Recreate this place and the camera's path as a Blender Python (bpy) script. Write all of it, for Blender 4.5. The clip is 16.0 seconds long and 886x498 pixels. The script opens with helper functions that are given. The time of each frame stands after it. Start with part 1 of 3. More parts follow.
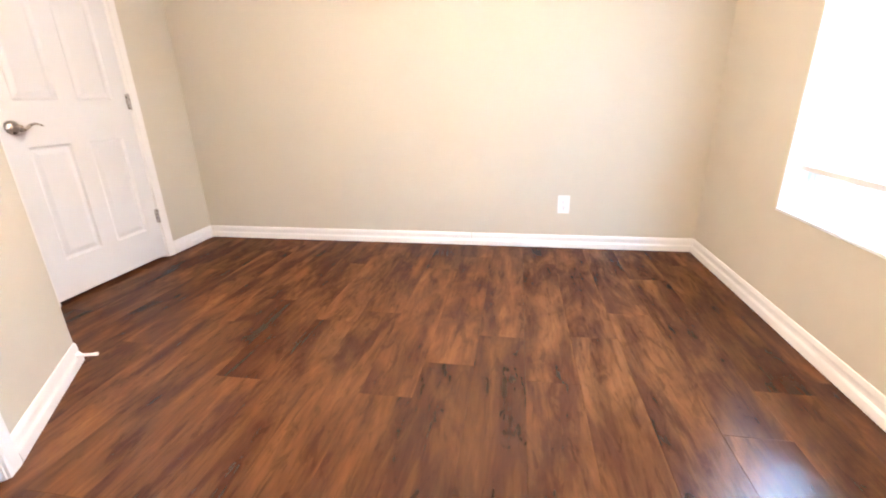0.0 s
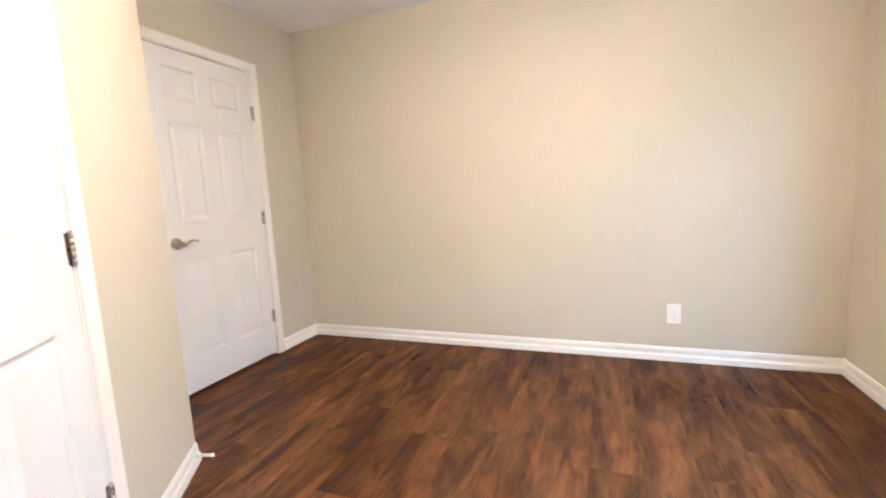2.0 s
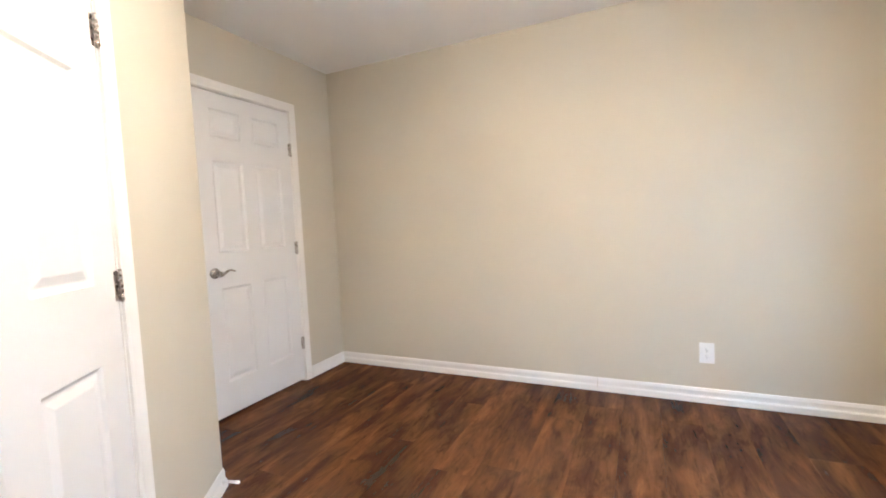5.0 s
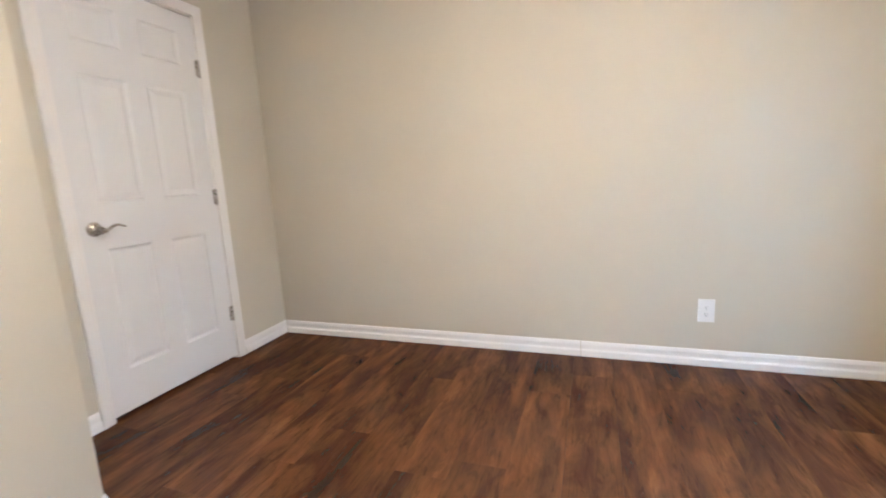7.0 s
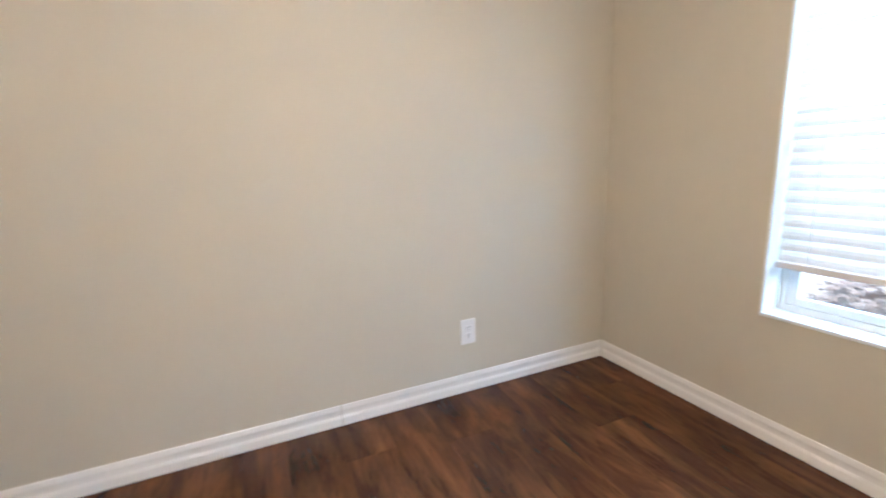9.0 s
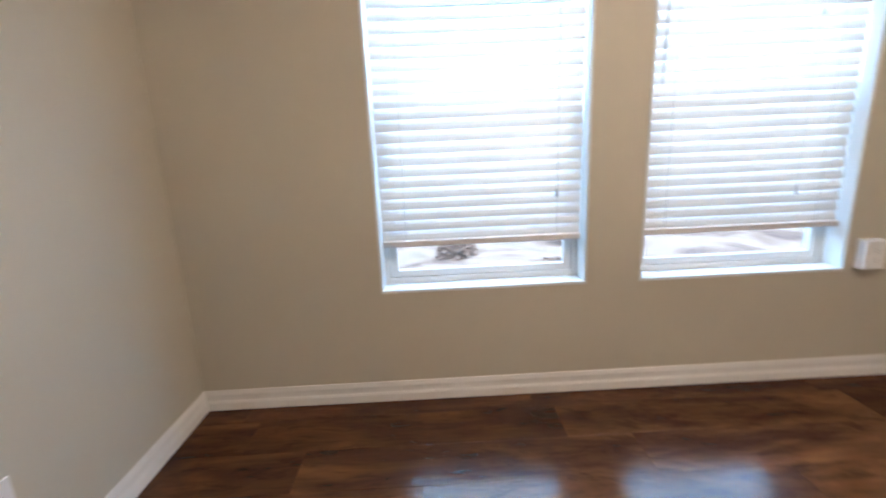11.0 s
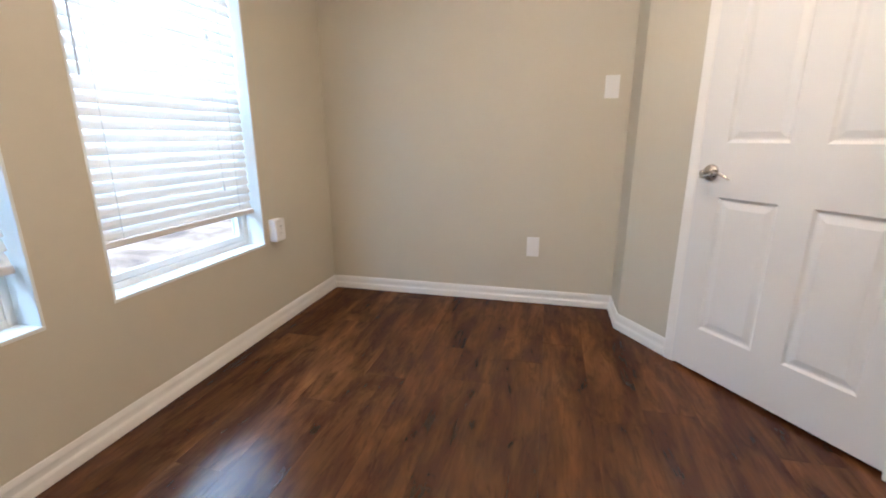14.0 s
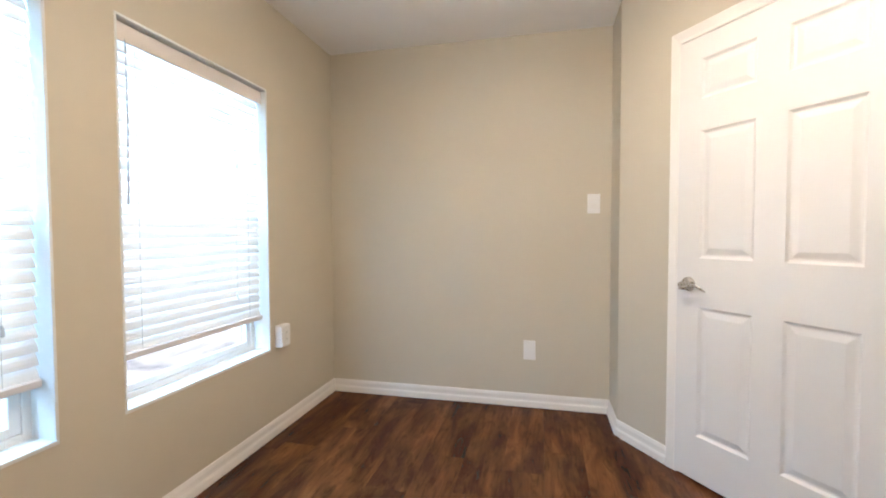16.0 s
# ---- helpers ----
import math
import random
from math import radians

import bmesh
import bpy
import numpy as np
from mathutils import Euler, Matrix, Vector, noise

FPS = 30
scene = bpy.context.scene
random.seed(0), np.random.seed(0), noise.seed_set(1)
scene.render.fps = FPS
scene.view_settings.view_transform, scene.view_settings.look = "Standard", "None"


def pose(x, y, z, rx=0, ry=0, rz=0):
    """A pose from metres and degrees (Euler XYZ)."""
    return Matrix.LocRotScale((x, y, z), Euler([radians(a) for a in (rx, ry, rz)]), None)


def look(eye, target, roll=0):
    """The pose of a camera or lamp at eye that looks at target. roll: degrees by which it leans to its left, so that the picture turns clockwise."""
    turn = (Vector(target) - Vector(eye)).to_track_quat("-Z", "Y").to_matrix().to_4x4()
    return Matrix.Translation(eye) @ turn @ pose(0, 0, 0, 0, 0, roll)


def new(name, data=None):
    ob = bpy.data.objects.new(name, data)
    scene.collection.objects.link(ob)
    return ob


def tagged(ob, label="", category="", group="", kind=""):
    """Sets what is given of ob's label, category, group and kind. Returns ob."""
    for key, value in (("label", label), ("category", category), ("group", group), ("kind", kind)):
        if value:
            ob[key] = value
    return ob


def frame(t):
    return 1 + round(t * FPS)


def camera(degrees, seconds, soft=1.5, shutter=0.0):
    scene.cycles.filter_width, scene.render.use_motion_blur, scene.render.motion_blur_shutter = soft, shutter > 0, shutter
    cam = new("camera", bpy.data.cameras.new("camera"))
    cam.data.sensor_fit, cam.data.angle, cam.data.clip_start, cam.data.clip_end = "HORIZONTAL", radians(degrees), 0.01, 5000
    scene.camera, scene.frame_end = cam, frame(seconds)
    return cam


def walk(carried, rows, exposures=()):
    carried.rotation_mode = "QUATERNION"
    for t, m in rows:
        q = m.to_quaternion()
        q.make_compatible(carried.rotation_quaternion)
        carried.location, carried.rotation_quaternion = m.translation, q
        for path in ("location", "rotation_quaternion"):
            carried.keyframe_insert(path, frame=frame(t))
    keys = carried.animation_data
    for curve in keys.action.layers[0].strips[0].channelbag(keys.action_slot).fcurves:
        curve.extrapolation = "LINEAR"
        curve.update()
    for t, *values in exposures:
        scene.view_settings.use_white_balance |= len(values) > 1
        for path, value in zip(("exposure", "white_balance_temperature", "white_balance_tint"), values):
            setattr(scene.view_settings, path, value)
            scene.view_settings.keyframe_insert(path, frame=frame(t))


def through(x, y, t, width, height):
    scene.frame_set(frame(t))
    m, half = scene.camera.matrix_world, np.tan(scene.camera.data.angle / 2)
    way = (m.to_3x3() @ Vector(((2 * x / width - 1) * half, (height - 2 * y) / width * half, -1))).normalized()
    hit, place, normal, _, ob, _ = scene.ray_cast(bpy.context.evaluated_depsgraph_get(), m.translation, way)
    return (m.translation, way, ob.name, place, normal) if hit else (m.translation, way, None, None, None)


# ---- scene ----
cam = camera(91.89, 16.0, soft=1.8, shutter=0.5)
PATH = [
    (0.0, pose(2.387, 0.575, 1.011, 70.43, 1.33, 9.53)),
    (0.5, pose(2.338, 0.571, 1.017, 72.08, 1.11, 11.36)),
    (1.0, pose(2.326, 0.579, 1.017, 75.39, 1.15, 14.27)),
    (1.5, pose(2.343, 0.586, 1.066, 79.69, 2.79, 17.56)),
    (2.0, pose(2.315, 0.575, 1.113, 82.88, 3.11, 20.61)),
    (2.5, pose(2.332, 0.582, 1.148, 85.04, 3.57, 23.92)),
    (3.0, pose(2.349, 0.570, 1.145, 85.81, 3.15, 25.83)),
    (5.3, pose(2.369, 0.559, 1.165, 86.72, 2.62, 24.36)),
    (5.5, pose(2.368, 0.595, 1.150, 87.33, 2.75, 23.64)),
    (6.0, pose(2.363, 0.685, 1.109, 87.53, 2.71, 22.00)),
    (6.5, pose(2.246, 0.868, 1.103, 85.06, 2.19, 19.88)),
    (6.7, pose(2.192, 0.924, 1.093, 83.22, 2.15, 20.00)),
    (7.0, pose(2.138, 1.013, 1.072, 80.42, 3.04, 18.90)),
    (7.3, pose(2.139, 1.147, 1.057, 79.78, 4.49, 15.65)),
    (7.5, pose(2.130, 1.231, 1.056, 79.73, 4.74, 12.82)),
    (8.0, pose(2.014, 1.371, 1.074, 79.24, 3.50, 4.74)),
    (8.2, pose(1.958, 1.432, 1.081, 79.19, 3.05, -0.14)),
    (10.3, pose(1.782, 2.281, 1.108, 79.97, 1.05, -69.57)),
    (10.5, pose(1.810, 2.334, 1.092, 80.22, 1.12, -76.42)),
    (11.0, pose(1.859, 2.463, 1.071, 76.69, 2.53, -91.60)),
    (11.5, pose(1.874, 2.611, 1.109, 75.70, -0.01, -109.21)),
    (12.0, pose(1.901, 2.696, 1.084, 77.66, 0.07, -125.23)),
    (12.5, pose(1.999, 2.679, 1.097, 76.25, 2.51, -141.82)),
    (13.0, pose(2.027, 2.672, 1.068, 74.71, 1.52, -152.53)),
    (13.5, pose(2.050, 2.704, 1.058, 74.24, 1.20, -161.33)),
    (14.0, pose(2.068, 2.742, 1.062, 75.50, 0.17, -166.39)),
    (14.5, pose(2.074, 2.794, 1.073, 77.70, -0.27, -167.96)),
    (15.0, pose(2.050, 2.836, 1.096, 79.74, 0.21, -169.00)),
    (15.5, pose(2.066, 2.863, 1.130, 84.66, -0.26, -168.05)),
    (16.0, pose(2.061, 2.874, 1.154, 87.97, 0.18, -167.01)),
]
walk(cam, PATH, exposures=[(0, 2.48, 6050, 20), (0.5, 2.46, 6050, 20), (1.5, 2.27, 5980, 17.5), (3, 1.99, 5900, 15), (6, 1.90, 5700, 13.5), (8, 1.72, 5650, 14), (10.5, 1.14, 5850, 16.5), (12, 0.58, 6100, 19), (13.0, 0.48, 6000, 17.5), (13.5, 0.75, 6000, 17), (14.5, 1.29, 6050, 15), (16, 1.32, 6000, 14)])

# ---- world, sun, sky light ----
world = bpy.data.worlds.new("sky")
scene.world = world
world.use_nodes = True
wn = world.node_tree.nodes
sky = wn.new("ShaderNodeTexSky")
sky.sky_type, sky.sun_disc = "NISHITA", False
sky.sun_elevation, sky.sun_rotation = radians(52), radians(-105)
wn["Background"].inputs["Strength"].default_value = 0.15
world.node_tree.links.new(sky.outputs["Color"], wn["Background"].inputs["Color"])

sun_data = bpy.data.lights.new("sun", "SUN")
sun_data.energy, sun_data.angle, sun_data.color = 5.0, radians(0.5), (1.0, 0.95, 0.88)
sun = new("sun", sun_data)
sun.matrix_world = look((-20, -5, 26), (0, 0, 0))

# plan of the room, metres
XW, YF, ZC = 3.554, 3.496, 2.441
XR, YR, TH = 1.637, 0.297, radians(56.18)
U = Vector((-math.cos(TH), math.sin(TH)))
N = Vector((math.sin(TH), math.cos(TH)))
E0 = Vector((XR, YR))
SC = 1.847
C0 = E0 + U * SC
WIN = {"window_1": (1.841, 2.697), "window_2": (0.749, 1.620)}
SILL, HEAD = 0.490, 1.956
D1 = (2.268, 3.024)
D3 = (0.402, 1.196)
DOOR_H = 2.034

SKY_WATTS, LAMP_STRENGTH = 132.0, 41.5
d = bpy.data.lights.new("sky_light", "AREA")
d.shape, d.size, d.size_y, d.energy, d.color = "RECTANGLE", 2.5, 1.12, SKY_WATTS, (0.45, 0.73, 1.0)
o = new("sky_light", d)
o.matrix_world = look((XW + 0.50, 1.72, 1.50), (XW, 1.72, 1.50))


# ---- materials ----
def material(name):
    m = bpy.data.materials.new(name)
    m.use_nodes = True
    return m, m.node_tree.nodes, m.node_tree.links, m.node_tree.nodes["Principled BSDF"]


def ramp(nodes, stops):
    r = nodes.new("ShaderNodeValToRGB")
    while len(r.color_ramp.elements) < len(stops):
        r.color_ramp.elements.new(0.5)
    for e, (p, c) in zip(r.color_ramp.elements, stops):
        e.position, e.color = p, (*c, 1)
    return r


def noise_tex(nodes, links, coord, scale, detail=3, stretch=None, rough=0.5, distort=0.0):
    n = nodes.new("ShaderNodeTexNoise")
    n.inputs["Scale"].default_value, n.inputs["Detail"].default_value = scale, detail
    n.inputs["Roughness"].default_value, n.inputs["Distortion"].default_value = rough, distort
    if stretch:
        mp = nodes.new("ShaderNodeMapping")
        mp.inputs["Scale"].default_value = stretch
        links.new(coord, mp.inputs["Vector"])
        coord = mp.outputs["Vector"]
    links.new(coord, n.inputs["Vector"])
    return n


def paint(name, colour, rough=0.5, grain=180, bump=0.12, vary=0.05, blotch=1.3):
    """Painted surface: faint blotches, roller texture in the relief."""
    m, nodes, links, p = material(name)
    pos = nodes.new("ShaderNodeNewGeometry").outputs["Position"]
    big = noise_tex(nodes, links, pos, blotch, 4)
    lo, hi = [c * (1 - vary) for c in colour], [min(1, c * (1 + vary)) for c in colour]
    r = ramp(nodes, [(0.3, lo), (0.7, hi)])
    links.new(big.outputs["Fac"], r.inputs["Fac"])
    links.new(r.outputs["Color"], p.inputs["Base Color"])
    fine = noise_tex(nodes, links, pos, grain, 2)
    b = nodes.new("ShaderNodeBump")
    b.inputs["Strength"].default_value, b.inputs["Distance"].default_value = bump, 0.002
    links.new(fine.outputs["Fac"], b.inputs["Height"])
    links.new(b.outputs["Normal"], p.inputs["Normal"])
    mid = noise_tex(nodes, links, pos, 7, 3)
    mr = nodes.new("ShaderNodeMapRange")
    mr.inputs["To Min"].default_value, mr.inputs["To Max"].default_value = rough - 0.06, rough + 0.06
    links.new(mid.outputs["Fac"], mr.inputs["Value"])
    links.new(mr.outputs["Result"], p.inputs["Roughness"])
    return m


WALL = paint("greige_wall_paint", (0.562, 0.513, 0.416), 0.62, 220, 0.14, 0.025)
CEIL = paint("ceiling_texture", (0.86, 0.85, 0.84), 0.9, 90, 0.7, 0.03)
TRIM = paint("white_trim_paint", (0.79, 0.765, 0.73), 0.34, 60, 0.06, 0.02, 5)
DOORW = paint("white_door_paint", (0.73, 0.717, 0.705), 0.38, 130, 0.10, 0.015, 3)
REVEAL = paint("white_reveal_paint", (0.74, 0.765, 0.76), 0.5, 120, 0.1, 0.02, 4)
VINYL = paint("white_vinyl", (0.78, 0.78, 0.76), 0.35, 40, 0.03, 0.02, 6)
PLATE = paint("white_plastic", (0.80, 0.79, 0.78), 0.3, 50, 0.02, 0.01, 6)
OUTSIDE = paint("outer_wall", (0.45, 0.42, 0.38), 0.8, 60, 0.3, 0.08)


def plain(name, colour, rough=0.5, metal=0.0):
    m, nodes, links, p = material(name)
    p.inputs["Base Color"].default_value = (*colour, 1)
    p.inputs["Metallic"].default_value = metal
    pos = nodes.new("ShaderNodeNewGeometry").outputs["Position"]
    n = noise_tex(nodes, links, pos, 90, 3)
    mr = nodes.new("ShaderNodeMapRange")
    mr.inputs["To Min"].default_value, mr.inputs["To Max"].default_value = max(0.02, rough - 0.07), rough + 0.07
    links.new(n.outputs["Fac"], mr.inputs["Value"])
    links.new(mr.outputs["Result"], p.inputs["Roughness"])
    return m


NICKEL = plain("satin_nickel", (0.46, 0.42, 0.38), 0.28, 1.0)
DARK = plain("dark_slot", (0.03, 0.03, 0.03), 0.6)
RUBBER = plain("white_rubber", (0.7, 0.69, 0.66), 0.6)
CORD = plain("blind_cord", (0.62, 0.62, 0.62), 0.7)
PLUG = plain("dark_red_plug", (0.16, 0.05, 0.06), 0.5)
WAND = plain("grey_wand", (0.5, 0.51, 0.52), 0.4)
SUBFLOOR = plain("dark_joint", (0.012, 0.007, 0.005), 0.8)


def slat_material(name, colour, through):
    m, nodes, links, p = material(name)
    p.inputs["Base Color"].default_value = (*colour, 1)
    p.inputs["Roughness"].default_value = 0.4
    t = nodes.new("ShaderNodeBsdfTranslucent")
    t.inputs["Color"].default_value = (0.93, 0.89, 0.84, 1)
    mix = nodes.new("ShaderNodeMixShader")
    mix.inputs["Fac"].default_value = through
    links.new(p.outputs["BSDF"], mix.inputs[1])
    links.new(t.outputs["BSDF"], mix.inputs[2])
    links.new(mix.outputs["Shader"], nodes["Material Output"].inputs["Surface"])
    return m


SLAT = slat_material("white_slat_vinyl", (0.85, 0.84, 0.83), 0.205)
RAIL = paint("blind_rail", (0.72, 0.68, 0.65), 0.4, 60, 0.03, 0.02, 5)


def glass_material():
    m, nodes, links, p = material("clear_glass")
    tr = nodes.new("ShaderNodeBsdfTransparent")
    tr.inputs["Color"].default_value = (0.93, 0.95, 0.94, 1)
    gl = nodes.new("ShaderNodeBsdfGlossy")
    gl.inputs["Roughness"].default_value = 0.02
    lw = nodes.new("ShaderNodeLayerWeight")
    fr = nodes.new("ShaderNodeMath")
    fr.operation = "POWER"
    fr.inputs[1].default_value = 4.0
    links.new(lw.outputs["Facing"], fr.inputs[0])
    mix = nodes.new("ShaderNodeMixShader")
    links.new(fr.outputs["Value"], mix.inputs["Fac"])
    links.new(tr.outputs["BSDF"], mix.inputs[1])
    links.new(gl.outputs["BSDF"], mix.inputs[2])
    links.new(mix.outputs["Shader"], nodes["Material Output"].inputs["Surface"])
    return m


def screen_material():
    m, nodes, links, p = material("insect_screen_mesh")
    p.inputs["Base Color"].default_value = (0.09, 0.09, 0.09, 1)
    tr = nodes.new("ShaderNodeBsdfTransparent")
    mix = nodes.new("ShaderNodeMixShader")
    mix.inputs["Fac"].default_value = 0.20
    links.new(tr.outputs["BSDF"], mix.inputs[1])
    links.new(p.outputs["BSDF"], mix.inputs[2])
    links.new(mix.outputs["Shader"], nodes["Material Output"].inputs["Surface"])
    return m


GLASS, SCREEN = glass_material(), screen_material()


def lamp_material():
    m, nodes, links, p = material("lit_opal_glass")
    p.inputs["Base Color"].default_value = (0.85, 0.8, 0.72, 1)
    p.inputs["Emission Color"].default_value = (1.0, 0.82, 0.60, 1)
    p.inputs["Emission Strength"].default_value = LAMP_STRENGTH
    return m


OPAL = lamp_material()


def floor_material():
    """Hand-scraped dark hickory boards: mottled stain, long grain, knots, shallow scrape marks."""
    m, nodes, links, p = material("hickory_boards")
    pos = nodes.new("ShaderNodeNewGeometry").outputs["Position"]
    rnd = nodes.new("ShaderNodeObjectInfo").outputs["Random"]
    off = nodes.new("ShaderNodeVectorMath")
    off.operation = "MULTIPLY_ADD"
    comb = nodes.new("ShaderNodeCombineXYZ")
    for i in ("X", "Y", "Z"):
        links.new(rnd, comb.inputs[i])
    links.new(comb.outputs["Vector"], off.inputs[0])
    off.inputs[1].default_value = (37.0, 53.0, 11.0)
    links.new(pos, off.inputs[2])
    co = off.outputs["Vector"]
    mott = noise_tex(nodes, links, co, 1.0, 5, (7.5, 1.9, 1.0), 0.6, 0.6)
    grain = noise_tex(nodes, links, co, 1.0, 4, (75.0, 5.0, 1.0), 0.6, 0.5)
    curl = noise_tex(nodes, links, co, 1.0, 3, (24.0, 6.5, 1.0), 0.62, 0.7)
    smoke = noise_tex(nodes, links, co, 1.0, 4, (5.2, 1.4, 1.0), 0.6, 0.5)
    spot = nodes.new("ShaderNodeTexVoronoi")
    spot.inputs["Scale"].default_value = 1.0
    warp = noise_tex(nodes, links, co, 9.0, 3)
    bent = nodes.new("ShaderNodeVectorMath")
    bent.operation = "MULTIPLY_ADD"
    bent.inputs[1].default_value = (0.10, 0.26, 0.0)
    links.new(warp.outputs["Color"], bent.inputs[0])
    links.new(co, bent.inputs[2])
    sq = nodes.new("ShaderNodeMapping")
    sq.inputs["Scale"].default_value = (4.6, 1.9, 0.0)
    links.new(bent.outputs["Vector"], sq.inputs["Vector"])
    links.new(sq.outputs["Vector"], spot.inputs["Vector"])

    def mix(a, b, fac, op="MIX"):
        n = nodes.new("ShaderNodeMix")
        n.data_type, n.blend_type = "RGBA", op
        n.inputs["Factor"].default_value = fac
        links.new(a, n.inputs["A"])
        links.new(b, n.inputs["B"])
        return n

    base = ramp(nodes, [(0.26, (0.040, 0.0136, 0.0075)), (0.42, (0.066, 0.0225, 0.0102)), (0.54, (0.106, 0.0390, 0.0146)), (0.72, (0.168, 0.0670, 0.0236))])
    links.new(mott.outputs["Fac"], base.inputs["Fac"])
    gr = ramp(nodes, [(0.36, (0.52, 0.47, 0.45)), (0.48, (1, 1, 1)), (0.66, (1.22, 1.2, 1.15))])
    links.new(grain.outputs["Fac"], gr.inputs["Fac"])
    c1 = mix(base.outputs["Color"], gr.outputs["Color"], 0.34, "MULTIPLY")
    cr = ramp(nodes, [(0.37, (0.34, 0.29, 0.28)), (0.445, (0.94, 0.92, 0.9)), (0.54, (1, 1, 1)), (0.68, (1.25, 1.2, 1.1))])
    links.new(curl.outputs["Fac"], cr.inputs["Fac"])
    c2 = mix(c1.outputs["Result"], cr.outputs["Color"], 0.44, "MULTIPLY")
    sm = ramp(nodes, [(0.38, (0.46, 0.38, 0.35)), (0.50, (1, 1, 1))])
    links.new(smoke.outputs["Fac"], sm.inputs["Fac"])
    c2b = mix(c2.outputs["Result"], sm.outputs["Color"], 0.52, "MULTIPLY")
    kn = ramp(nodes, [(0.04, (0.42, 0.33, 0.30)), (0.16, (1, 1, 1))])
    links.new(spot.outputs["Distance"], kn.inputs["Fac"])
    c3 = mix(c2b.outputs["Result"], kn.outputs["Color"], 0.28, "MULTIPLY")
    tone = nodes.new("ShaderNodeHueSaturation")
    mr = nodes.new("ShaderNodeMapRange")
    mr.inputs["To Min"].default_value, mr.inputs["To Max"].default_value = 0.84, 1.07
    links.new(rnd, mr.inputs["Value"])
    links.new(mr.outputs["Result"], tone.inputs["Value"])
    links.new(c3.outputs["Result"], tone.inputs["Color"])
    nodes.remove(p)
    dif = nodes.new("ShaderNodeBsdfDiffuse")
    glo = nodes.new("ShaderNodeBsdfGlossy")
    lac = nodes.new("ShaderNodeMixShader")
    lac.inputs["Fac"].default_value = 0.068
    links.new(dif.outputs["BSDF"], lac.inputs[1])
    links.new(glo.outputs["BSDF"], lac.inputs[2])
    links.new(lac.outputs["Shader"], nodes["Material Output"].inputs["Surface"])
    links.new(tone.outputs["Color"], dif.inputs["Color"])
    ro = nodes.new("ShaderNodeMapRange")
    ro.inputs["To Min"].default_value, ro.inputs["To Max"].default_value = 0.10, 0.20
    links.new(grain.outputs["Fac"], ro.inputs["Value"])
    links.new(ro.outputs["Result"], glo.inputs["Roughness"])
    add = nodes.new("ShaderNodeMath")
    add.operation = "MULTIPLY_ADD"
    add.inputs[1].default_value = 0.6
    links.new(curl.outputs["Fac"], add.inputs[0])
    links.new(grain.outputs["Fac"], add.inputs[2])
    b = nodes.new("ShaderNodeBump")
    b.inputs["Strength"].default_value, b.inputs["Distance"].default_value = 0.22, 0.004
    links.new(add.outputs["Value"], b.inputs["Height"])
    links.new(b.outputs["Normal"], dif.inputs["Normal"])
    links.new(b.outputs["Normal"], glo.inputs["Normal"])
    return m


BOARD = floor_material()


def ground_material():
    m, nodes, links, p = material("leaf_litter_ground")
    pos = nodes.new("ShaderNodeNewGeometry").outputs["Position"]
    a = noise_tex(nodes, links, pos, 1.1, 5, None, 0.6, 0.8)
    r = ramp(nodes, [(0.34, (0.24, 0.215, 0.22)), (0.45, (0.45, 0.40, 0.36)), (0.54, (0.66, 0.645, 0.63)), (0.68, (0.46, 0.47, 0.41))])
    links.new(a.outputs["Fac"], r.inputs["Fac"])
    links.new(r.outputs["Color"], p.inputs["Base Color"])
    f = noise_tex(nodes, links, pos, 30, 4)
    b = nodes.new("ShaderNodeBump")
    b.inputs["Strength"].default_value, b.inputs["Distance"].default_value = 0.8, 0.03
    links.new(f.outputs["Fac"], b.inputs["Height"])
    links.new(b.outputs["Normal"], p.inputs["Normal"])
    p.inputs["Roughness"].default_value = 0.9
    return m


GROUND = ground_material()
LEAF = plain("shrub_leaf", (0.33, 0.27, 0.24), 0.6)


# ---- mesh helpers ----
def finish(name, bm, mat, smooth=False):
    bmesh.ops.recalc_face_normals(bm, faces=bm.faces[:])
    me = bpy.data.meshes.new(name)
    bm.to_mesh(me)
    bm.free()
    if mat:
        me.materials.append(mat)
    if smooth:
        for f in me.polygons:
            f.use_smooth = True
    return new(name, me)


def part(name, bm, mat, parent, label="", smooth=False):
    ob = finish(name, bm, mat, smooth)
    ob.parent = parent
    if label:
        ob["label"] = label
    return ob


def box(bm, x0, x1, y0, y1, z0, z1):
    v = [bm.verts.new((x, y, z)) for z in (z0, z1) for y in (y0, y1) for x in (x0, x1)]
    for f in ((0, 2, 3, 1), (4, 5, 7, 6), (0, 1, 5, 4), (2, 6, 7, 3), (0, 4, 6, 2), (1, 3, 7, 5)):
        bm.faces.new([v[i] for i in f])
    return v


def soft_box(x0, x1, y0, y1, z0, z1, r=0.002, seg=2):
    bm = bmesh.new()
    box(bm, x0, x1, y0, y1, z0, z1)
    bmesh.ops.bevel(bm, geom=bm.edges[:], offset=r, segments=seg, affect="EDGES", profile=0.5)
    return bm


def prism(bm, plan, z0, z1):
    lo = [bm.verts.new((x, y, z0)) for x, y in plan]
    hi = [bm.verts.new((x, y, z1)) for x, y in plan]
    n = len(plan)
    bm.faces.new(lo[::-1])
    bm.faces.new(hi)
    for i in range(n):
        bm.faces.new((lo[i], lo[(i + 1) % n], hi[(i + 1) % n], hi[i]))


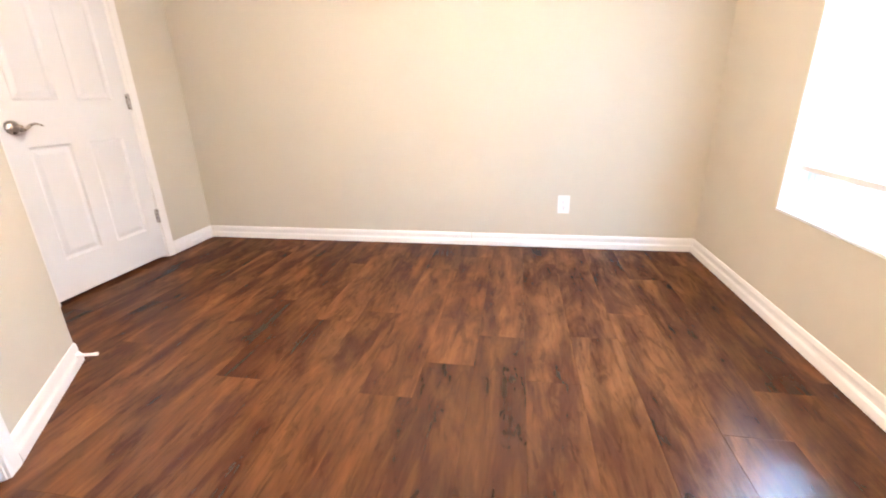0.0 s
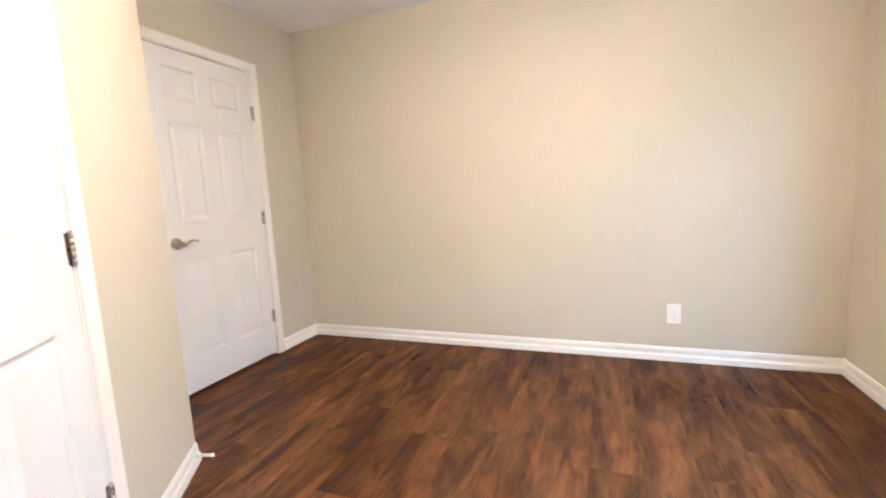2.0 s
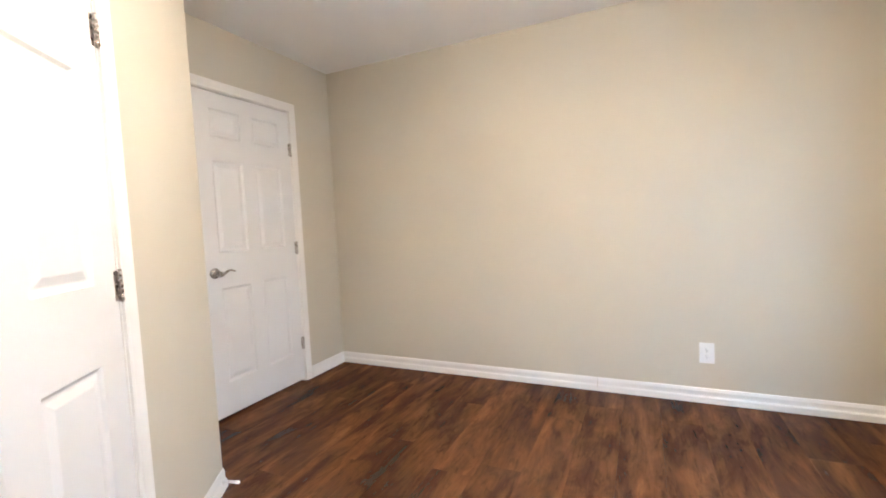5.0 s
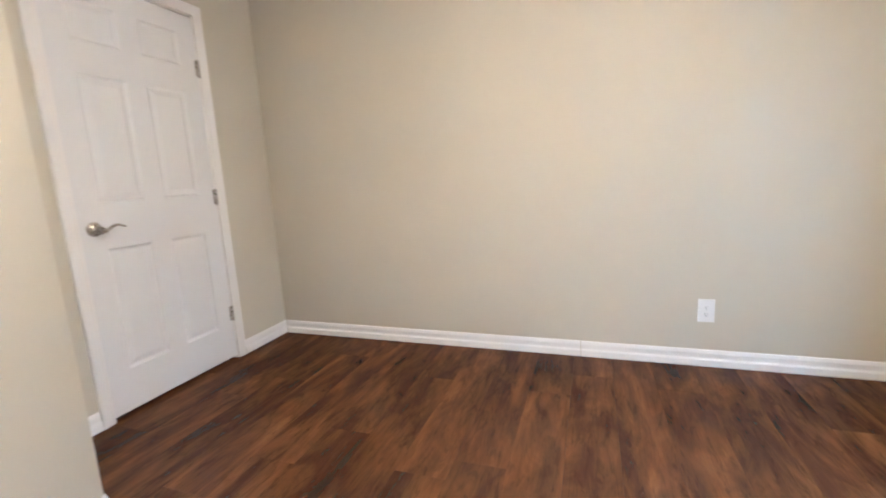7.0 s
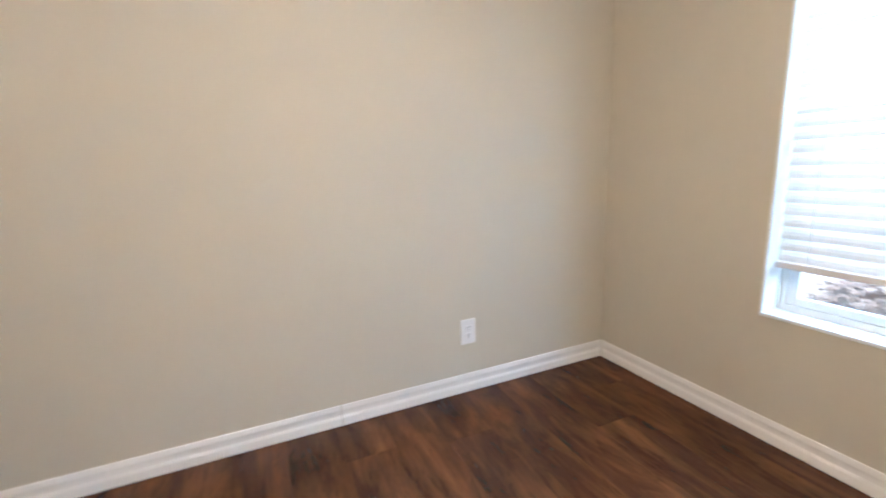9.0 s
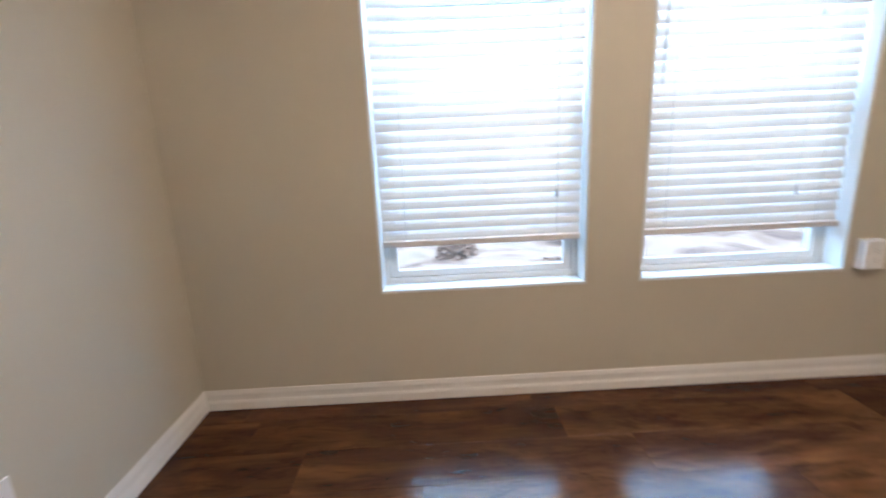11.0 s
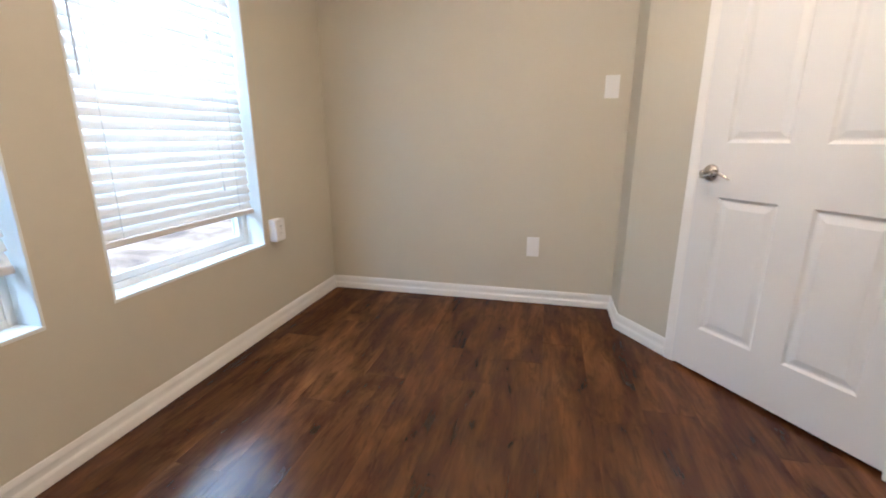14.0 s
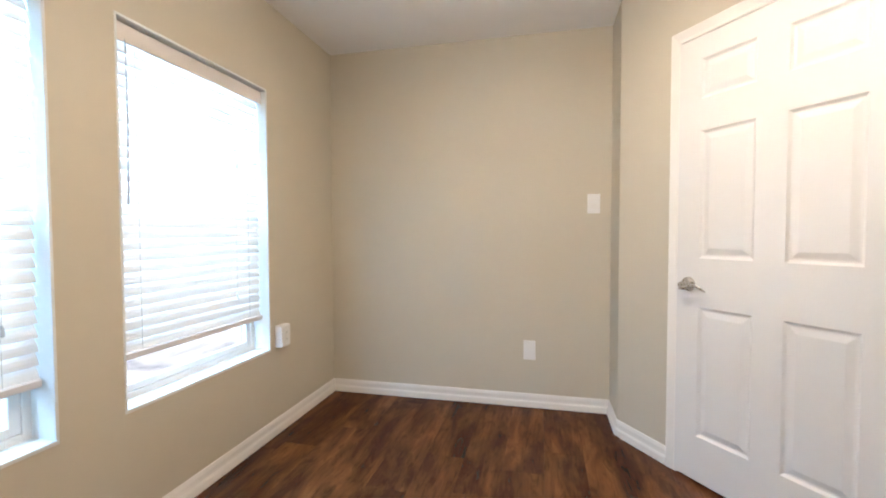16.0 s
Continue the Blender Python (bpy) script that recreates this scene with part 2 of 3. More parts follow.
def ring_sweep(bm, rings):
    """Skin a list of closed rings of points, capped at both ends."""
    vs = [[bm.verts.new(p) for p in r] for r in rings]
    n = len(vs[0])
    for a, b in zip(vs, vs[1:]):
        for i in range(n):
            bm.faces.new((a[i], a[(i + 1) % n], b[(i + 1) % n], b[i]))
    bm.faces.new(vs[0][::-1])
    bm.faces.new(vs[-1])


def tube(bm, pts, radii, seg=12, flat=1.0):
    pts = [Vector(p) for p in pts]
    rings = []
    for i, p in enumerate(pts):
        d = (pts[min(i + 1, len(pts) - 1)] - pts[max(i - 1, 0)]).normalized()
        side = d.cross(Vector((0, 0, 1)))
        side = side.normalized() if side.length > 1e-4 else Vector((1, 0, 0))
        up = side.cross(d).normalized()
        r = radii[i] if hasattr(radii, "__len__") else radii
        rings.append([p + side * (r * math.cos(k * math.tau / seg)) * flat + up * (r * math.sin(k * math.tau / seg)) for k in range(seg)])
    ring_sweep(bm, rings)


def turned(bm, profile, seg=28, axis="z"):
    """A turned body from (radius, height) pairs."""
    rings = []
    for r, h in profile:
        ring = []
        for k in range(seg):
            a = k * math.tau / seg
            c, s = r * math.cos(a), r * math.sin(a)
            ring.append({"z": (c, s, h), "y": (c, h, s), "x": (h, c, s)}[axis])
        rings.append(ring)
    ring_sweep(bm, rings)


# ---- structure ----
def wall(name, bm, label, mat=None):
    return tagged(finish(name, bm, mat or WALL), label, "wall", kind="structure")


WT = 0.165
bm = bmesh.new()
(b0, b1), (a0, a1) = WIN["window_2"], WIN["window_1"]
for y0, y1, z0, z1 in ((-0.12, b0, 0, ZC), (b1, a0, 0, ZC), (a1, YF + 0.12, 0, ZC), (b0, b1, 0, SILL), (b0, b1, HEAD, ZC), (a0, a1, 0, SILL), (a0, a1, HEAD, ZC)):
    box(bm, XW, XW + WT, y0, y1, z0, z1)
wall("wall_east", bm, "greige painted window wall with two openings")
bm = bmesh.new()
box(bm, -0.95, XW, YF, YF + 0.12, 0, ZC)
wall("wall_north", bm, "plain greige painted wall with white baseboard")
bm = bmesh.new()
yc = C0.y
for y0, y1, z0, z1 in ((yc, D1[0] - 0.022, 0, ZC), (D1[1] + 0.022, YF, 0, ZC), (D1[0] - 0.022, D1[1] + 0.022, DOOR_H + 0.022, ZC)):
    box(bm, -0.12, 0, y0, y1, z0, z1)
wall("wall_west", bm, "greige painted wall around the closet door")
bm = bmesh.new()
box(bm, XR, XW, -0.12, 0, 0, ZC)
wall("wall_south", bm, "greige painted wall with switch and outlet")


def diag(s, o=0.0):
    p = E0 + U * s + N * o
    return (p.x, p.y)


BT = -0.12
sb0 = (XR + BT - (E0 + N * BT).x) / U.x
sb1 = (yc + BT - (E0 + N * BT).y) / U.y
bm = bmesh.new()
prism(bm, [(XR, -0.12), (XR, YR), diag(sb0, BT), (XR + BT, -0.12)], 0, ZC)
wall("wall_return", bm, "short greige return wall beside the entry door")
bm = bmesh.new()
prism(bm, [diag(0), diag(D3[0] - 0.022), diag(D3[0] - 0.022, BT), diag(sb0, BT)], 0, ZC)
prism(bm, [diag(D3[1] + 0.022), diag(SC), diag(sb1, BT), diag(D3[1] + 0.022, BT)], 0, ZC)
prism(bm, [diag(D3[0] - 0.022), diag(D3[1] + 0.022), diag(D3[1] + 0.022, BT), diag(D3[0] - 0.022, BT)], DOOR_H + 0.022, ZC)
wall("wall_diagonal", bm, "angled greige wall around the entry door")
bm = bmesh.new()
prism(bm, [diag(SC), (0, yc), (-0.12, yc), (-0.12, yc + BT), diag(sb1, BT)], 0, ZC)
wall("wall_recess", bm, "greige side wall of the closet recess")
bm = bmesh.new()
box(bm, -0.95, -0.83, -0.12, YF, 0, ZC)
box(bm, -0.83, XR + BT, -0.24, -0.12, 0, ZC)
wall("wall_outer", bm, "plain closing walls behind the doors")

bm = bmesh.new()
box(bm, -0.95, XW + WT, -0.24, YF + 0.12, ZC, ZC + 0.14)
tagged(finish("ceiling", bm, CEIL), "white lightly textured ceiling", "ceiling", kind="structure")

PROFILE = [(0, 0.002), (0.0160, 0.002), (0.0162, 0.010), (0.0140, 0.034), (0.0112, 0.041), (0.0084, 0.046), (0.0076, 0.054), (0.0076, 0.062), (0.0080, 0.067), (0.0083, 0.070), (0.0074, 0.076), (0.0046, 0.088), (0.0030, 0.091), (0, 0.091)]


def baseboard(run):
    """White moulded baseboard along a plan line with the room on its right; mitred at the corners."""
    run = [Vector(p) for p in run]
    n = len(run)
    dirs = [(run[i + 1] - run[i]).normalized() for i in range(n - 1)]

    def offset(i, d):
        if i in (0, n - 1):
            t = dirs[0 if i == 0 else -1]
            return run[i] + Vector((t.y, -t.x)) * d
        a, b = Vector((dirs[i - 1].y, -dirs[i - 1].x)), Vector((dirs[i].y, -dirs[i].x))
        m = (a + b).normalized()
        return run[i] + m * (d / m.dot(a))

    for i in range(n - 1):
        bm = bmesh.new()
        ring_sweep(bm, [[(*offset(j, d), z) for d, z in PROFILE] for j in (i, i + 1)])
        tagged(finish("baseboard", bm, TRIM), "white painted baseboard with a moulded top edge", "baseboard", kind="structure")


SEAM = 2.081
baseboard([(0, D1[1] + 0.066), (0, YF), (SEAM - 0.002, YF)])
baseboard([(SEAM + 0.002, YF), (XW, YF), (XW, 0), (XR, 0), (XR, YR), diag(D3[0] - 0.064)])
baseboard([diag(D3[1] + 0.064), diag(SC), (0, yc), (0, D1[0] - 0.066)])


# ---- doors ----
def ring(x0, x1, z0, z1, d, y):
    return [(x0 + d, y, z0 + d), (x1 - d, y, z0 + d), (x1 - d, y, z1 - d), (x0 + d, y, z1 - d)]


def make_door(name, m, w, stile, mid, label, sag=0.0, ajar=0.0):
    """Six-panel door with jamb, casing, hinges and lever. Local x runs from latch to hinge, y out of the room, z up."""
    door = tagged(new(name), label, "door", kind="structure")
    door.matrix_world = m
    y0, top, bot = 0.004, DOOR_H - 0.006, 0.019
    pw = (w - 2 * stile - mid) / 2
    cols = [(stile, stile + pw), (stile + pw + mid, w - stile)]
    rows = [(0.225, 0.820), (1.040, 1.610), (1.752, 1.928)]
    bm = bmesh.new()
    for x0, x1 in ((0.0009, stile), (w - stile, w - 0.0009)):
        box(bm, x0, x1, y0, y0 + 0.035, bot, top)
    for z0, z1 in ((bot, rows[0][0]), (rows[0][1], rows[1][0]), (rows[1][1], rows[2][0]), (rows[2][1], top)):
        box(bm, stile, w - stile, y0, y0 + 0.035, z0, z1)
    for z0, z1 in rows:
        box(bm, cols[0][1], cols[1][0], y0, y0 + 0.035, z0, z1)
    bmesh.ops.remove_doubles(bm, verts=bm.verts[:], dist=0.0002)
    slab = part("door_slab", bm, DOORW, door)
    swing = Matrix.Translation((w + 0.001, 0, 0)) @ Matrix.Rotation(radians(ajar), 4, "Z") @ Matrix.Translation((-w - 0.001, 0, 0))
    slab.matrix_basis = swing
    for x0, x1 in cols:
        for z0, z1 in rows:
            bm = bmesh.new()
            steps = [(0.0, 0.0), (0.004, 0.0030), (0.010, 0.0078), (0.015, 0.0088), (0.020, 0.0084), (0.040, 0.0026), (0.043, 0.0020)]
            vs = [[bm.verts.new(p) for p in ring(x0, x1, z0, z1, d, y0 + dy)] for d, dy in steps]
            for a, b in zip(vs, vs[1:]):
                for i in range(4):
                    bm.faces.new((a[i], a[(i + 1) % 4], b[(i + 1) % 4], b[i]))
            bm.faces.new(vs[-1])
            back = [bm.verts.new(p) for p in ring(x0, x1, z0, z1, 0, y0 + 0.03)]
            for i in range(4):
                bm.faces.new((vs[0][i], back[i], back[(i + 1) % 4], vs[0][(i + 1) % 4]))
            bm.faces.new(back[::-1])
            part("panel", bm, DOORW, door).matrix_basis = swing
    # jamb lining and stop
    for nm, x0, x1, z0, z1 in (("jamb", -0.020, 0, 0, DOOR_H), ("jamb", w, w + 0.020, 0, DOOR_H), ("jamb", -0.020, w + 0.020, DOOR_H, DOOR_H + 0.020)):
        part(nm, soft_box(x0, x1, 0.001, 0.119, z0, z1, 0.001, 1), TRIM, door)
    bm = bmesh.new()
    for x0, x1, z0, z1 in ((0, 0.012, 0, DOOR_H - 0.012), (w - 0.012, w, 0, DOOR_H - 0.012), (0, w, DOOR_H - 0.012, DOOR_H)):
        box(bm, x0, x1, 0.042, 0.075, z0, z1)
    part("door_stop_strip", bm, TRIM, door)
    # casing, moulded, mitred at the head
    prof = [(0.005, 0.0), (0.005, -0.008), (0.012, -0.0105), (0.020, -0.0095), (0.036, -0.0125), (0.052, -0.0155), (0.059, -0.0150), (0.0625, -0.012), (0.0625, 0.0)]
    zt = DOOR_H
    for kind in ("left", "right", "head"):
        bm = bmesh.new()
        if kind == "left":
            rings = [[(-a, b, z if z == 0 else zt + a) for a, b in prof] for z in (0, 1)]
        elif kind == "right":
            rings = [[(w + a, b, z if z == 0 else zt + a) for a, b in prof] for z in (0, 1)]
        else:
            rings = [[(-a, b, zt + a) for a, b in prof], [(w + a, b, zt + a) for a, b in prof]]
        ring_sweep(bm, rings)
        part("casing", bm, TRIM, door)
    # hinges
    for zc in (0.296, 1.025, 1.754):
        bm = bmesh.new()
        for k in range(5):
            z0 = zc - 0.0445 + k * 0.0178
            turned(bm, [(0.0050, z0 + 0.0004), (0.0066, z0 + 0.0012), (0.0066, z0 + 0.0166), (0.0050, z0 + 0.0174)], 12)
        for z0, z1 in ((zc - 0.049, zc - 0.0445), (zc + 0.0445, zc + 0.049)):
            turned(bm, [(0.003, z0), (0.0055, z0 + 0.001), (0.0055, z1 - 0.001), (0.003, z1)], 12)
        for v in bm.verts:
            v.co.x += w + 0.001
            v.co.y -= 0.0045
        hinge = part("hinge", bm, NICKEL, door, "satin nickel butt hinge", True)
        bm = bmesh.new()
        box(bm, w - 0.016, w - 0.002, 0.0022, 0.0045, zc - 0.0445, zc + 0.0445)
        part("hinge_leaf", bm, NICKEL, hinge)
    # lever
    zk, xk = 0.919, 0.062
    bm = bmesh.new()
    turned(bm, [(0.033, 0.004), (0.0335, -0.002), (0.031, -0.007), (0.024, -0.012), (0.015, -0.0145), (0.0125, -0.018), (0.0115, -0.040), (0.0135, -0.046), (0.0125, -0.055), (0.007, -0.058)], 28, "y")
    for v in bm.verts:
        v.co.x += xk
        v.co.z += zk
    handle = part("door_handle", bm, NICKEL, door, "satin nickel lever handle", True)
    bm = bmesh.new()
    pts, rad = [], []
    for k in range(17):
        f = k / 16
        pts.append((xk - 0.004 + 0.118 * f, -0.052 + 0.008 * f * f, zk + 0.010 * math.sin(math.tau * (f * 0.92 - 0.28)) - 0.004 + (0.012 - sag) * f))
        rad.append(0.0095 - 0.0052 * f if k < 16 else 0.0025)
    tube(bm, pts, rad, 12)
    handle.matrix_basis = swing
    part("lever", bm, NICKEL, handle, "", True)
    # latch plate in the door's edge
    bm = bmesh.new()
    box(bm, 0.0015, 0.004, 0.010, 0.034, zk - 0.028, zk + 0.028)
    part("latch_plate", bm, NICKEL, door).matrix_basis = swing
    return door


make_door("door_1", Matrix.Translation((0, D1[0], 0)) @ Matrix.Rotation(radians(90), 4, "Z"), D1[1] - D1[0], 0.104, 0.100,
          "closed white six-panel closet door with a nickel lever")
p3 = diag(D3[0])
make_door("door_2", Matrix.Translation((p3[0], p3[1], 0)) @ Matrix.Rotation(math.atan2(U.y, U.x), 4, "Z"), D3[1] - D3[0], 0.108, 0.112,
          "white six-panel entry door, barely ajar in the angled wall", 0.022, 2.2)


# ---- windows ----
def make_window(name, y0, y1):
    win = tagged(new(name), "white double-hung vinyl window in a deep white reveal", "window", kind="structure")
    win.location = (XW, (y0 + y1) / 2, SILL)
    h = (y1 - y0) / 2
    H = HEAD - SILL

    def put(nm, bm, mat, label="", parent=None):
        return part(nm, bm, mat, parent or win, label)

    t = 0.010
    put("window_sill", soft_box(-0.003, 0.100, -h, h, 0, 0.014, 0.003), REVEAL, "white painted window sill")
    put("reveal_lining", soft_box(-0.002, 0.100, -h, -h + t, 0.014, H - t, 0.0015, 1), REVEAL)
    put("reveal_lining", soft_box(-0.002, 0.100, h - t, h, 0.014, H - t, 0.0015, 1), REVEAL)
    put("reveal_lining", soft_box(-0.002, 0.100, -h, h, H - t, H, 0.0015, 1), REVEAL)
    # outer frame
    fw = 0.034
    for nm, a0, a1, c0, c1 in (("window_frame", -h, -h + fw, 0, H), ("window_frame", h - fw, h, 0, H), ("window_frame", -h + fw, h - fw, 0, 0.038), ("window_frame", -h + fw, h - fw, H - fw, H)):
        put(nm, soft_box(0.100, 0.162, a0, a1, c0, c1, 0.003), VINYL)
    mid = 1.225 - SILL
    gi = h - fw

    def sash(x0, x1, z0, z1, bottom):
        s = 0.034
        for a0, a1, c0, c1 in ((-gi + 0.001, -gi + s, z0, z1), (gi - s, gi - 0.001, z0, z1), (-gi + s, gi - s, z0, z0 + bottom), (-gi + s, gi - s, z1 - 0.034, z1)):
            put("sash_rail", soft_box(x0, x1, a0, a1, c0, c1, 0.003), VINYL)
        bm = bmesh.new()
        xm = (x0 + x1) / 2
        box(bm, xm - 0.002, xm + 0.002, -gi + s - 0.004, gi - s + 0.004, z0 + bottom - 0.004, z1 - 0.030)
        g = put("pane", bm, GLASS, "clear window glass")
        g.visible_shadow = False

    sash(0.104, 0.128, 0.039, mid + 0.018, 0.030)
    sash(0.132, 0.156, mid - 0.018, H - fw - 0.001, 0.034)
    # insect screen over the lower half, in a thin frame
    bm = bmesh.new()
    box(bm, 0.1575, 0.1580, -gi + 0.010, gi - 0.010, 0.048, mid)
    put("insect_screen", bm, SCREEN, "grey insect screen")
    bm = bmesh.new()
    for a0, a1, c0, c1 in ((-gi, -gi + 0.012, 0.039, mid + 0.01), (gi - 0.012, gi, 0.039, mid + 0.01), (-gi + 0.012, gi - 0.012, 0.039, 0.050), (-gi + 0.012, gi - 0.012, mid - 0.002, mid + 0.01)):
        box(bm, 0.1566, 0.1618, a0, a1, c0, c1)
    put("screen_frame", bm, VINYL)
    # sash lock
    put("sash_lock", soft_box(0.100, 0.1035, -0.025, 0.025, mid + 0.002, mid + 0.016, 0.001), VINYL)
    return win


for key, (y0, y1) in WIN.items():
    make_window(key, y0, y1)


# ---- blinds ----
def make_blind(y0, y1, wand_side, angle):
    blind = tagged(new("window_blind"), "white horizontal slat blind, lowered almost to the sill", "blind", group="window blinds")
    blind.location = (XW + 0.022, (y0 + y1) / 2, SILL)
    h = (y1 - y0) / 2 - 0.016
    ztop, zbot = HEAD - 0.012 - SILL, 0.676 - SILL
    part("valance", soft_box(0.003, 0.016, -h - 0.004, h + 0.004, ztop - 0.072, ztop - 0.004, 0.004), RAIL, blind, "off-white valance")
    part("headrail", soft_box(0.018, 0.066, -h, h, ztop - 0.045, ztop - 0.002, 0.002, 1), RAIL, blind)
    part("bottom_rail", soft_box(0.014, 0.064, -h, h, zbot, zbot + 0.026, 0.005), RAIL, blind, "off-white bottom rail")
    tag = soft_box(0.030, 0.033, -0.42 * h, -0.42 * h + 0.030, zbot - 0.004, zbot + 0.002, 0.0008, 1)
    part("cord_plug", tag, PLUG, blind, "dark red cord plug")
    z0, z1 = zbot + 0.046, ztop - 0.078
    n = int((z1 - z0) / 0.0425) + 1
    step = (z1 - z0) / (n - 1)
    tilt = radians(angle)
    prof = []
    for k in range(5):
        c = (k / 4 - 0.5) * 0.050
        prof.append((c, 0.0034 * (1 - (c / 0.025) ** 2)))
    outline = [(c, z + 0.0014) for c, z in prof] + [(c, z - 0.0014) for c, z in reversed(prof)]
    turn = [(c * math.cos(tilt) - z * math.sin(tilt), c * math.sin(tilt) + z * math.cos(tilt)) for c, z in outline]
    bm = bmesh.new()
    ring_sweep(bm, [[(x, y, z) for x, z in turn] for y in (-h, h)])
    bmesh.ops.recalc_face_normals(bm, faces=bm.faces[:])
    me = bpy.data.meshes.new("slat")
    bm.to_mesh(me)
    bm.free()
    me.materials.append(SLAT)
    rng = random.Random(5)
    for i in range(n):
        s = new("slat", me)
        s.parent = blind
        s.matrix_basis = pose(0.039, 0, z0 + i * step + rng.uniform(-0.0008, 0.0008), rng.uniform(-0.05, 0.05), rng.uniform(-0.25, 0.25), 0)
    for y in (-h + 0.10, h - 0.10):
        bm = bmesh.new()
        for x in (0.0205, 0.0575):
            tube(bm, [(x, y, zbot + 0.01), (x, y, (zbot + ztop) / 2), (x, y, ztop - 0.05)], 0.0009, 6)
        part("ladder_cord", bm, CORD, blind)
    if wand_side:
        yw = h - 0.045
        bm = bmesh.new()
        tube(bm, [(0.000, yw, ztop - 0.075), (-0.004, yw + 0.002, 1.55 - SILL), (-0.003, yw + 0.008, 1.262 - SILL)], [0.0028, 0.0034, 0.0034], 8)
        wand = part("tilt_wand", bm, WAND, blind, "thin grey tilt wand")
        bm = bmesh.new()
        tube(bm, [(0.003, yw, ztop - 0.060), (0.000, yw, ztop - 0.078)], 0.0022, 8)
        part("hook", bm, WAND, wand)
        yl = -h + 0.20
        for dz, zend in ((0.0, 1.525), (0.012, 0.852)):
            bm = bmesh.new()
            tube(bm, [(0.002, yl + dz, ztop - 0.07), (0.006, yl + dz, 1.7 - SILL), (0.004, yl + dz, zend - SILL)], 0.0008, 6)
            cord = part("lift_cord", bm, CORD, blind)
            bm = bmesh.new()
            turned(bm, [(0.002, zend - SILL + 0.002), (0.0045, zend - SILL - 0.006), (0.0065, zend - SILL - 0.028), (0.003, zend - SILL - 0.031)], 12)
            for v in bm.verts:
                v.co.x += 0.004
                v.co.y += yl + dz
            part("tassel", bm, CORD, cord)
    else:
        yl, zend = -h + 0.106, 0.892 - SILL
        bm = bmesh.new()
        tube(bm, [(0.002, yl, ztop - 0.07), (0.006, yl - 0.004, 1.5 - SILL), (0.004, yl, zend)], 0.0008, 6)
        cord = part("lift_cord", bm, CORD, blind)
        bm = bmesh.new()
        turned(bm, [(0.002, zend + 0.002), (0.005, zend - 0.006), (0.0075, zend - 0.030), (0.003, zend - 0.034)], 12)
        for v in bm.verts:
            v.co.x += 0.004
            v.co.y += yl
        part("tassel", bm, WAND, cord)
    return blind


for key, (y0, y1) in WIN.items():
    make_blind(y0, y1, key == "window_2", 69 if key == "window_2" else 64)


# ---- electrical fittings ----
def plate_body(w, h, d=0.006):
    return soft_box(-w / 2, w / 2, -d, 0, -h / 2, h / 2, 0.0025, 3)


def duplex(thing, y):
    """Two receptacle faces with slots on a plate; local -y points into the room."""
    for zc in (0.0195, -0.0195):
        bm = bmesh.new()
        pts = []
        for k in range(24):
            a = k * math.tau / 24
            pts.append((0.0172 * math.cos(a), max(-0.0135, min(0.0135, 0.0172 * math.sin(a))) + zc))
        lo = [(x, y, z) for x, z in pts]
        hi = [(x * 0.96, y - 0.0022, zc + (z - zc) * 0.96) for x, z in pts]
        ring_sweep(bm, [lo, hi])
        rec = part("receptacle", bm, PLATE, thing)
        for x0, x1, z0, z1 in ((-0.0075, -0.0055, zc - 0.001, zc + 0.008), (0.0055, 0.0075, zc, zc + 0.007), (-0.002, 0.002, zc - 0.0105, zc - 0.006)):
            bm = bmesh.new()
            box(bm, x0, x1, y - 0.0026, y - 0.0015, z0, z1)
            part("slot", bm, DARK, rec)
    bm = bmesh.new()
    turned(bm, [(0.003, y + 0.001), (0.003, y - 0.0006), (0.002, y - 0.0012)], 12, "y")
    part("screw", bm, PLATE, thing)


def place(ob, x, y, z, face):
    ob.matrix_world = pose(x, y, z, 0, 0, face)


o = tagged(new("wall_outlet"), "white duplex outlet on the plain wall", "outlet")
part("cover_plate", plate_body(0.078, 0.124), PLATE, o)
duplex(o, -0.006)
place(o, 2.706, YF, 0.307, 0)

o = tagged(new("wall_plate"), "white blank cover plate low on the wall", "wall plate")
part("cover_plate", plate_body(0.078, 0.128), PLATE, o)
part("insert", soft_box(-0.0165, 0.0165, -0.0082, -0.005, -0.033, 0.033, 0.001), PLATE, o)
place(o, 2.138, 0, 0.382, 180)

o = tagged(new("light_switch"), "white rocker light switch by the entry door", "switch")
part("cover_plate", plate_body(0.078, 0.124), PLATE, o)
bm = bmesh.new()
ring_sweep(bm, [[(x, -0.005, -0.033), (x, -0.0115, -0.033), (x, -0.0078, 0.0), (x, -0.0075, 0.033), (x, -0.005, 0.033)] for x in (-0.0165, 0.0165)])
part("rocker", bm, PLATE, o)
place(o, 1.742, 0, 1.342, 180)

o = tagged(new("surface_outlet_box"), "white surface-mounted outlet box beside the window", "outlet box")
part("box_body", soft_box(-0.044, 0.044, -0.042, 0, -0.062, 0.062, 0.004, 3), PLATE, o)
part("cover_plate", soft_box(-0.041, 0.041, -0.047, -0.0425, -0.059, 0.059, 0.002), PLATE, o)
duplex(o, -0.047)
place(o, XW, 0.668, 0.566, -90)

